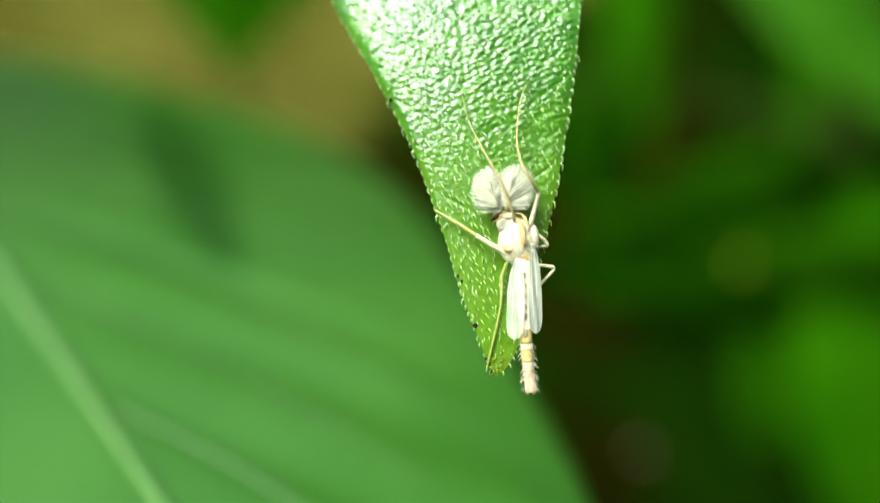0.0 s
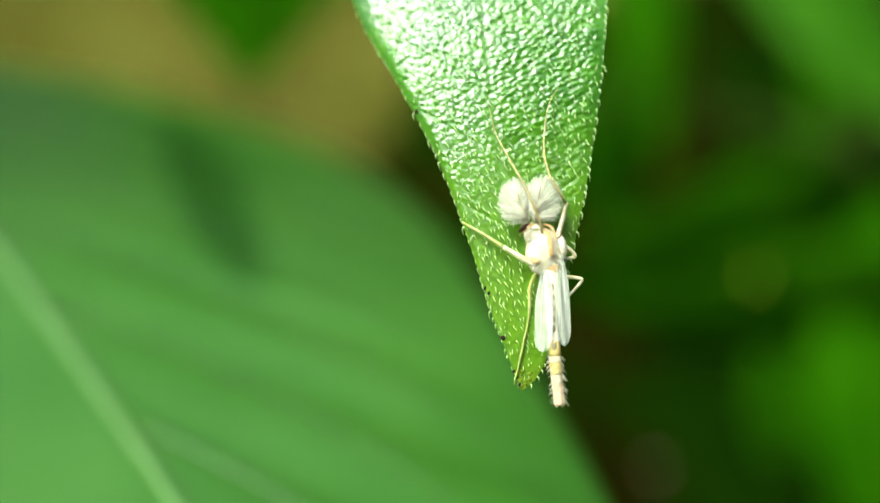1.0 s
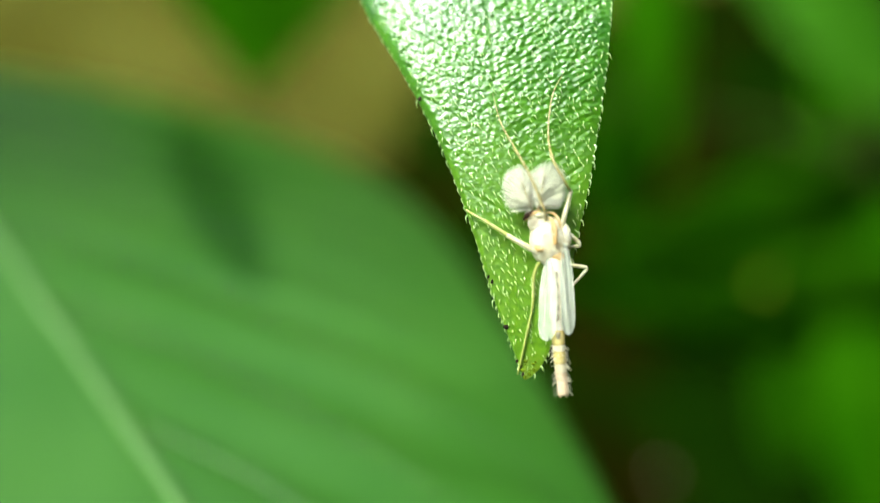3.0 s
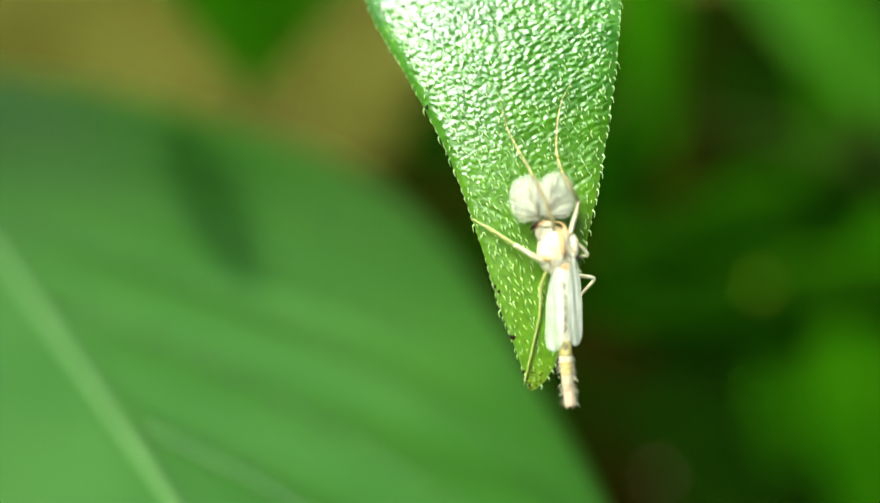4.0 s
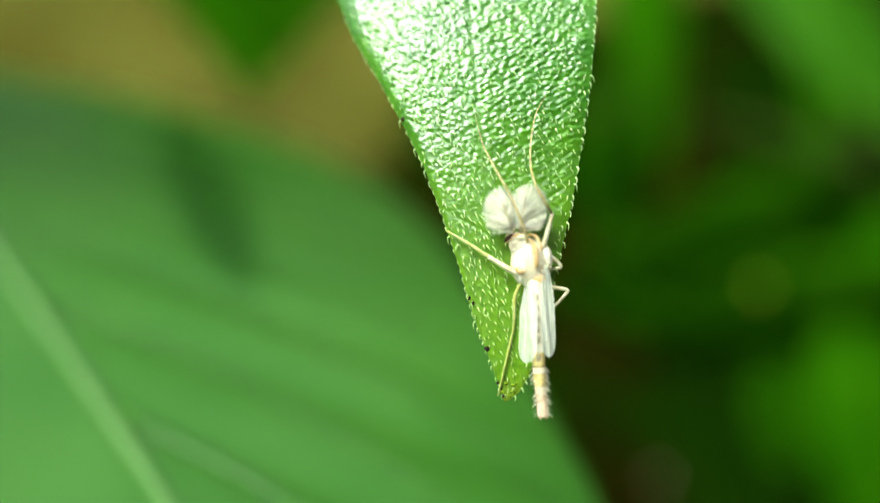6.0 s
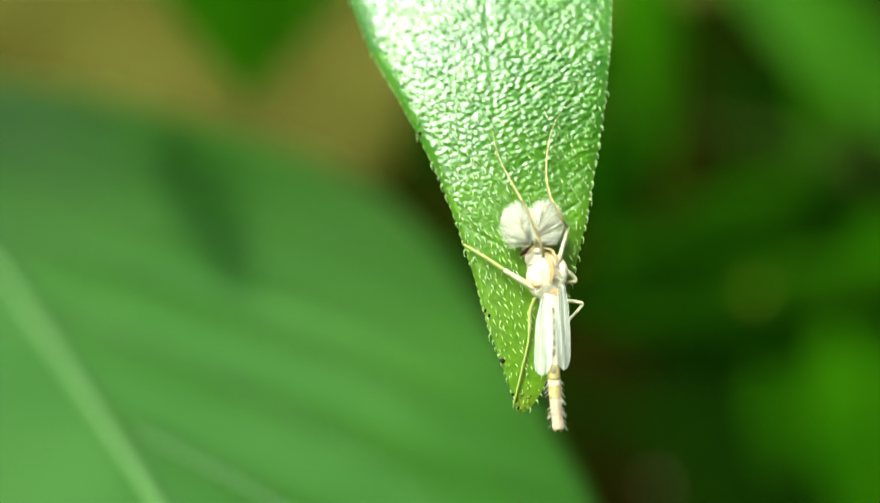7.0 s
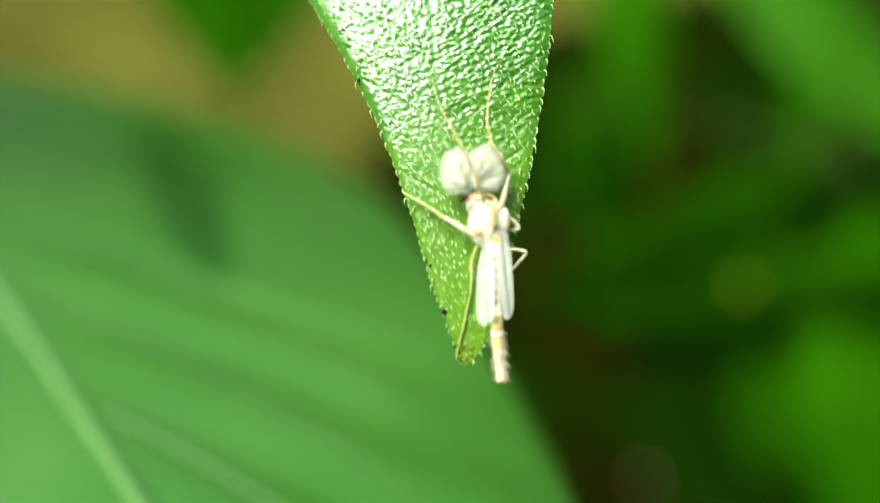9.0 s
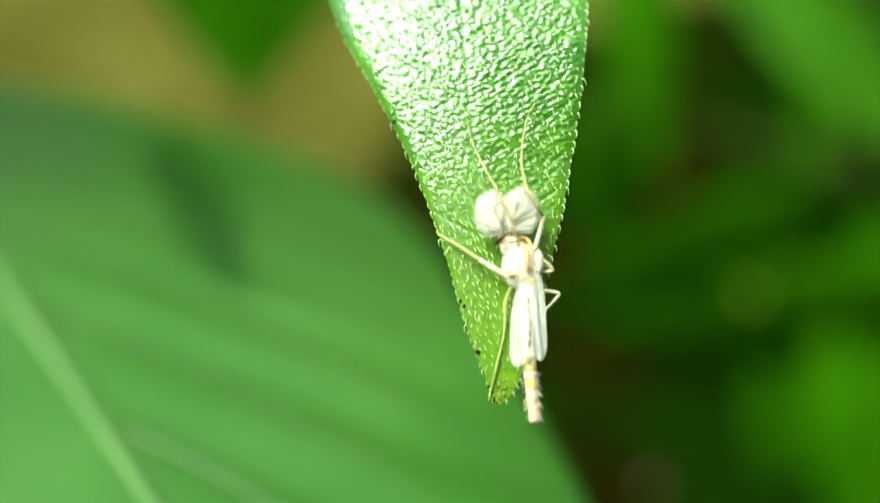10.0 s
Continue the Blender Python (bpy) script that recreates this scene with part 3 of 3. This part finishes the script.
        data = bpy.data.meshes.new("margin_hair")
        bm.to_mesh(data)
        bm.free()
        data.materials.append(LEAF_HAIR)
        shapes.append(data)
    for sign in (-1, 1):
        hv = 10.0
        while hv < 960:
            a, b, c = (float(v) for v in hairy_surface(np.array(hv), np.array(0.985 * sign)))
            ob = new("margin_hair", rnd.choice(shapes[:2] if hv < 130 else shapes))
            ob.parent = leaf
            ob.matrix_basis = Matrix.Translation((a * U, b * U, c * U)) @ pose(0, 0, 0, 0, rnd.uniform(-18, 18) + (14 if sign < 0 else -4) * 1, 0 if sign > 0 else 180) @ pose(0, 0, 0, 0, 0, rnd.uniform(-30, 30))
            hv += rnd.uniform(11, 21)
    # dark specks on the margin
    for hv, wv, size in ((180, -0.95, 4.5), (172, -0.86, 3.5), (92, -0.95, 5.5), (500, -0.97, 5), (10, -0.8, 3), (22, -0.9, 3.5), (33, -0.95, 3)):
        a, b, c = (float(v) for v in hairy_surface(np.array(float(hv)), np.array(wv)))
        part("speck", blob(bmesh.new(), (a * U, (b - 3) * U, c * U), (size * 0.7 * U, size * 0.35 * U, size * U), 20, 0.9, 12, 8), SPECK, leaf, "black speck of decay")
    # yellow-brown crust at the very tip
    for k in range(16):
        hv, wv = rnd.uniform(4, 34), rnd.uniform(-0.8, 0.8)
        a, b, c = (float(v) for v in hairy_surface(np.array(hv), np.array(wv)))
        size = rnd.uniform(1.6, 3.4)
        part("crust", blob(bmesh.new(), (a * U, (b - 0.8) * U, c * U), (size * U, 0.8 * size * U, 1.2 * size * U), 30 * k, 0.5, 10, 7), BUD, leaf, "yellow-brown crusted tip")
    # stalk into the stem above
    a, b, c = (float(v) for v in hairy_surface(np.array(1740.0), np.array(0.0)))
    part("leaf_stalk", tube(bmesh.new(), [(a * U, b * U, c * U), ((a - 10) * U, (b + 20) * U, (c + 120) * U), ((a - 30) * U, (b + 120) * U, (c + 260) * U)], [16 * U, 20 * U, 26 * U], 10, 14), HAIRY, leaf)
    return leaf, Vector(((a - 30) * U, (b + 120) * U, (c + 260) * U))


LEAF_TIP = Vector((1.613, 26.6, -3.764)) * MM
hairy_leaf, stalk_end = build_hairy_leaf()


def build_stem():
    """The stem from which the hairy leaf hangs, above the view."""
    p = VIEW @ (LEAF_TIP + stalk_end)
    stem = tagged(new("upright_stem"), "green plant stem rooted in the soil", "stem")
    root = Vector((-0.17, 0.14, -0.01))
    stem.matrix_world = Matrix.Translation(root)
    pts = [root, Vector((-0.17, 0.13, 0.16)), Vector((-0.12, 0.10, 0.33)), p, p + Vector((0.03, -0.01, 0.01))]
    part("stalk", tube(bmesh.new(), [q - root for q in pts], [0.004, 0.0035, 0.003, 0.0022, 0.0015], 10, 50), STEM, stem)


build_stem()


# ---- the midge ----
def build_midge():
    """A pale feather-horned midge, 5.5 mm long, head up. U units: right, depth (minus: towards the eye), up."""
    midge = tagged(new("midge"), "pale cream midge with feathery antennae resting on the leaf", "insect")
    rnd = random.Random(4)

    def at(x, y, z):
        return Vector((x, y, z)) * U

    def limb(name, pts, radii, mat=LEG, sides=8, parent=midge, label=""):
        return part(name, tube(bmesh.new(), [at(*p) for p in pts], [r * U for r in radii], sides, 6 * (len(pts) - 1) + 1), mat, parent, label)

    # thorax, a high rounded hump with tan stripes
    bm = blob(bmesh.new(), at(-6, -14, -3), (33 * U, 25 * U, 42 * U), 8, 0.06, 28, 18)
    blob(bm, at(-20, -14, 25), (23 * U, 17 * U, 20 * U), 25, 0.10, 20, 12)
    blob(bm, at(-22, -20, 40), (15 * U, 12 * U, 10 * U), 15, 0.10, 16, 10)
    blob(bm, at(20, -16, 6), (13 * U, 15 * U, 24 * U), -10, 0.10, 16, 10)
    thorax = part("thorax", bm, CREAM, midge)
    for pts, r, mat in (
        ([(-12, -33, 44), (1, -34, 42), (9, -36, 30), (12, -36, 14)], [1.2, 2.4, 2.6, 1.2], ORANGE),
        ([(-10, -39, 36), (-2, -40.5, 28), (2, -41, 10), (3, -41, -12)], [1.6, 3.6, 5.4, 3.0], ORANGE),
        ([(-31, -22, 18), (-33, -22, 2), (-30, -26, -14)], [1.0, 3.0, 1.5], YELLOW),
        ([(-31, -29, -14), (-25, -34, -17), (-17, -37, -19)], [3.5, 6.5, 3.5], ORANGE),
        ([(-48, -40, 29), (-41, -42, 37), (-31, -42, 43), (-21, -40, 46)], [1.0, 1.9, 1.9, 1.0], ORANGE),
    ):
        part("stripe", tube(bmesh.new(), [at(*p) for p in pts], [v * U for v in r], 8, 14, 0.45), mat, thorax, "tan stripe")
    part("scutellum", blob(bmesh.new(), at(8, -30.5, -31), (11 * U, 3 * U, 8 * U), 5, 0.25), ORANGE, thorax, "tan shield at the wing roots")
    bm = bmesh.new()
    for k in range(60):
        a, b = rnd.uniform(0, 2 * math.pi), rnd.uniform(0.2, 0.9)
        p = Vector((-6 + 33 * b * math.cos(a), -14 - 25 * math.sqrt(1 - b * b), -3 + 42 * b * math.sin(a)))
        out = Vector((math.cos(a) * b, -math.sqrt(1 - b * b), math.sin(a) * b))
        l = rnd.uniform(6, 13)
        tube(bm, [at(*p), at(*(p + out * l * 0.6)), at(*(p + out * l * 0.8 + Vector((0, 0, -0.5 * l))))], [0.6 * U, 0.45 * U, 0.2 * U], 3, 4)
    tagged(part("thorax_hairs", bm, PLUME, thorax, "sparse fine pale hairs"), kind="stuff")
    # head and eye
    head = part("head", blob(bmesh.new(), at(-37, -18, 40), (11 * U, 10 * U, 9 * U), 20, 0.06), CREAM, midge)
    part("eye", tube(bmesh.new(), [at(-52, -38, 31), at(-45, -41, 38), at(-35, -40, 46)], [1.8 * U, 4.6 * U, 1.6 * U], 12, 14), EYE_DARK, head, "dark brown eye")
    # antennae with their feathery plumes
    for shaft, centre, size in (
        ([(-34, -32, 46), (-44, -43, 66), (-57, -42, 104)], (-57, -36, 83), (31, 18, 43)),
        ([(-26, -32, 48), (-22, -43, 68), (-15, -42, 110)], (-8, -36, 89), (34, 18, 42)),
    ):
        ant = limb("antenna", shaft, [2.4, 1.5, 0.6], ANTENNA, 6, head)
        line = glide([Vector(p) for p in shaft], 20)
        rays, steps = 150, 9
        fan = np.zeros((rays, steps, 3))
        for i in range(rays):
            a = -0.98 + (math.pi + 1.96) * i / (rays - 1)
            reach = 0.90 + 0.07 * math.sin(3.1 * a + centre[0]) + rnd.uniform(-0.05, 0.05)
            root = line[int(9 + 5 * math.sin(a))]
            for j in range(steps):
                f = j / (steps - 1)
                end = Vector((centre[0] + reach * size[0] * math.cos(a), centre[1] + 6, centre[2] + reach * size[2] * math.sin(a)))
                p = root.lerp(end, f)
                fan[i, j] = (p.x, p.y + 0.10 * (p.z - centre[2]) - 2 * math.sin(math.pi * f) + (1.1 if i % 2 else -1.1) * f + rnd.uniform(-0.2, 0.2), p.z)
        part("plume", shell("plume", fan * U, 1.0 * U), PLUME_WEB, ant, "dense fan of fine cream hairs")
        bm = bmesh.new()
        for k in range(480):
            a = rnd.uniform(-1.1, math.pi + 1.1)
            root = line[int(min(17, max(1, 8 + 7 * math.sin(a) + rnd.uniform(-2, 2))))]
            e = rnd.uniform(0.88, 1.08)
            end = Vector((centre[0] + e * size[0] * math.cos(a), centre[1] + 6 + rnd.uniform(-0.25, 0.25) * size[1] + 0.10 * size[2] * math.sin(a), centre[2] + e * size[2] * math.sin(a)))
            mid = root.lerp(end, 0.55) + Vector((0, rnd.uniform(-2.5, 0), 0))
            tube(bm, [at(*root), at(*mid), at(*end)], [0.34 * U, 0.32 * U, 0.16 * U], 3, 5)
        tagged(part("plume_hairs", bm, PLUME, ant, "fine cream hairs"), kind="stuff")
    # abdomen: nine segments, the last ones banded and hairy
    spine = lambda s: Vector((5 + 1 * s + 13 * s * s, -18 + 10 * s, -34 - 231 * s))
    bm = bmesh.new()
    tube(bm, [at(*spine(s)) for s in (0.0, 0.2, 0.4, 0.62)], [15 * U, 15 * U, 12.5 * U, 10.4 * U], 16, 30)
    abdomen = part("abdomen", bm, PALE, midge)
    bands = [(0.50, 0.645, YELLOW, 11.4), (0.645, 0.69, CREAM, 11.2), (0.69, 0.785, YELLOW, 11.0), (0.785, 0.85, CREAM, 10.6), (0.85, 0.905, PINKISH, 10.2), (0.905, 0.918, LEG_TAN, 8.6), (0.918, 1.02, PINKISH, 9.8)]
    for a, b, mat, r in bands:
        seg = tube(bmesh.new(), [at(*spine(a - 0.006)), at(*spine((a + b) / 2)), at(*spine(b + 0.004))], [(r - 0.4) * U, r * U, (r - 0.4) * U], 16, 8)
        part("segment", seg, mat, abdomen)
    for sx in (-1, 1):
        b = spine(0.995)
        limb("clasper", [(b.x + 4 * sx, b.y - 2, b.z + 3), (b.x + 6 * sx, b.y - 3, b.z - 4), (b.x + 4.5 * sx, b.y - 2, b.z - 11)], [4.5, 4.0, 1.6], PINKISH, 10, abdomen, "pale pink tail clasper")
    for s in (0.13, 0.21, 0.29, 0.37, 0.44, 0.575):
        p = spine(s)
        part("spot", blob(bmesh.new(), at(p.x - 1, p.y - np.interp(s, (0, 0.2, 0.4, 0.62), (15, 15, 12.5, 11.4)) + 0.2, p.z), (4.4 * U, 1.6 * U, 7 * U), 5, 0.2, 10, 7), GREY, abdomen, "grey-brown spot")
    bm = bmesh.new()
    for k in range(150):
        s = rnd.uniform(0.62, 1.0)
        p = spine(s)
        a = rnd.uniform(-0.5, math.pi + 0.5)
        out = Vector((math.cos(a), -math.sin(a), 0))
        l = rnd.uniform(6, 13)
        q = p + out * (10 - 4 * max(0, s - 0.85))
        tube(bm, [at(*q), at(*(q + out * l * 0.38 + Vector((0, 0, -0.25 * l)))), at(*(q + out * l * 0.75 + Vector((0, 0, -0.7 * l))))], [0.3 * U, 0.26 * U, 0.1 * U], 4, 4)
    tagged(part("tail_hairs", bm, TAIL_HAIR, abdomen, "fine pale hairs"), kind="stuff")

    # wings, folded flat along the back
    def wing(x0, z0, x1, z1, width, deep, tilt):
        root, end = Vector((x0, deep, z0)), Vector((x1, deep + 8, z1))
        axis = end - root
        side = Vector((axis.z, 0, -axis.x)).normalized()
        n, m = 40, 13
        g = np.zeros((n, m, 3))
        for i in range(n):
            s = i / (n - 1)
            half = width * 0.5 * min(1, (s / 0.45) ** 0.6 + 0.12) * math.sqrt(max(0.0, 1 - max(0, (s - 0.80) / 0.2) ** 2.2)) + 0.3
            for j in range(m):
                v = 2 * j / (m - 1) - 1
                p = root + axis * s + side * (half * v)
                g[i, j] = (p.x, p.y + tilt * v * half + 1.2 * math.sin(5 * v + 6 * s) - 3 * math.sin(math.pi * s), p.z)
        ob = part("wing", shell("wing", g * U, 0.8 * U), WING, midge, "milky translucent folded wing")
        for v, e in ((-1.0, 0.97), (-0.3, 0.80), (0.35, 0.85), (1.0, 0.97)):
            j = min(m - 1, max(0, round((v + 1) / 2 * (m - 1))))
            line = [g[i, j] + np.array([0, -0.6, 0]) for i in range(0, int(n * e), 4)]
            part("vein", tube(bmesh.new(), [at(*p) for p in line], [0.45 * U, 0.4 * U, 0.3 * U], 5, 24), WING_VEIN, ob)
        return ob

    wing(-7, -34, -11, -177, 29, -32, 0.25)
    wing(20, -8, 27, -167, 23, -30, -0.35)
    # legs
    limb("leg", [(-12, -34, 30), (-18, -48, 51), (-40, -54, 103), (-56, -48, 134), (-76, -28, 174), (-90, -14, 206), (-102, -4, 255)], [2.4, 2.3, 2.0, 1.8, 1.5, 1.1, 0.4], FORELEG)
    limb("leg", [(14, -20, 20), (17, -26, 27), (30, -24, 76), (32, -22, 80)], [4.4, 4.6, 3.6, 3.2])
    limb("leg", [(31, -23, 81), (21, -44, 92), (10, -50, 110), (0, -46, 129), (-6, -20, 168), (-3, -2, 218), (6, 8, 260), (25, 22, 296)], [2.3, 2.3, 2.2, 2.0, 1.8, 1.4, 1.0, 0.4], FORELEG)
    limb("leg", [(-20, -24, -28), (-45, -24, -14), (-78, -16, 6)], [5.5, 5.2, 4.0])
    limb("leg", [(-77, -16, 5), (-110, -10, 27), (-150, 0, 51)], [3.8, 3.2, 1.8], LEG_TAN)
    limb("leg", [(28, -16, 8), (44, -10, -4), (47, -8, -12), (34, -4, -14), (28, 2, -22)], [4.5, 3.8, 3.4, 3.0, 2.0])
    limb("leg", [(30, -8, -46), (48, -6, -48), (60, -4, -51), (56, -2, -60), (38, 2, -80)], [3.6, 3.4, 3.2, 3.0, 2.4])
    limb("leg", [(-22, -16, -40), (-31, -8, -64), (-32, -4, -96), (-33, 0, -122)], [3.0, 3.4, 2.6, 2.2], LEG_TAN)
    limb("leg", [(-33, 0, -120), (-38, -2, -142), (-47, -2, -182), (-59, 0, -236)], [2.1, 2.6, 2.2, 1.4], LEG_GREEN)
    return midge


midge = build_midge()
MIDGE_AT = Vector((0.765, -0.05, 4.135)) * MM


def leaf_pose(x, y, z, lean):
    return VIEW @ Matrix.Translation(LEAF_TIP + Vector((x, y, z)) * MM) @ pose(0, 0, 0, 0, lean, 0)


# ---- small far things ----
def build_bits():
    bud = tagged(new("flower_bud"), "small round yellow flower bud on the shrub", "flower bud")
    bud.matrix_world = VIEW @ Matrix.Translation(Vector((89, 262, -4)) * MM)
    part("petals", blob(bmesh.new(), (0, 0, 0), (0.0021, 0.0021, 0.0024), 0, 0.1), BUD, bud)
    part("stalk", tube(bmesh.new(), [(0, 0.002, 0), (0.006, 0.012, -0.002), (0.014, 0.022, -0.004)], [0.0006, 0.0006, 0.0008], 6, 8), STEM, bud)
    x, y = 0.083, 0.253
    stone = tagged(new("pebble"), "small pale grey pebble lying on the shaded soil", "pebble")
    stone.location = (x, y, 1.1 * ground_height(x, y) + 0.024)
    part("stone", blob(bmesh.new(), (0, 0, 0), (0.0016, 0.0014, 0.0012), 0, 0.2), PEBBLE, stone)


build_bits()


def motions():
    rows = [(t, leaf_pose(x, y, z, lean)) for t, x, y, z, lean in SWAY]
    walk(hairy_leaf, rows)
    walk(midge, [(t, m @ Matrix.Translation(MIDGE_AT)) for t, m in rows])


motions()
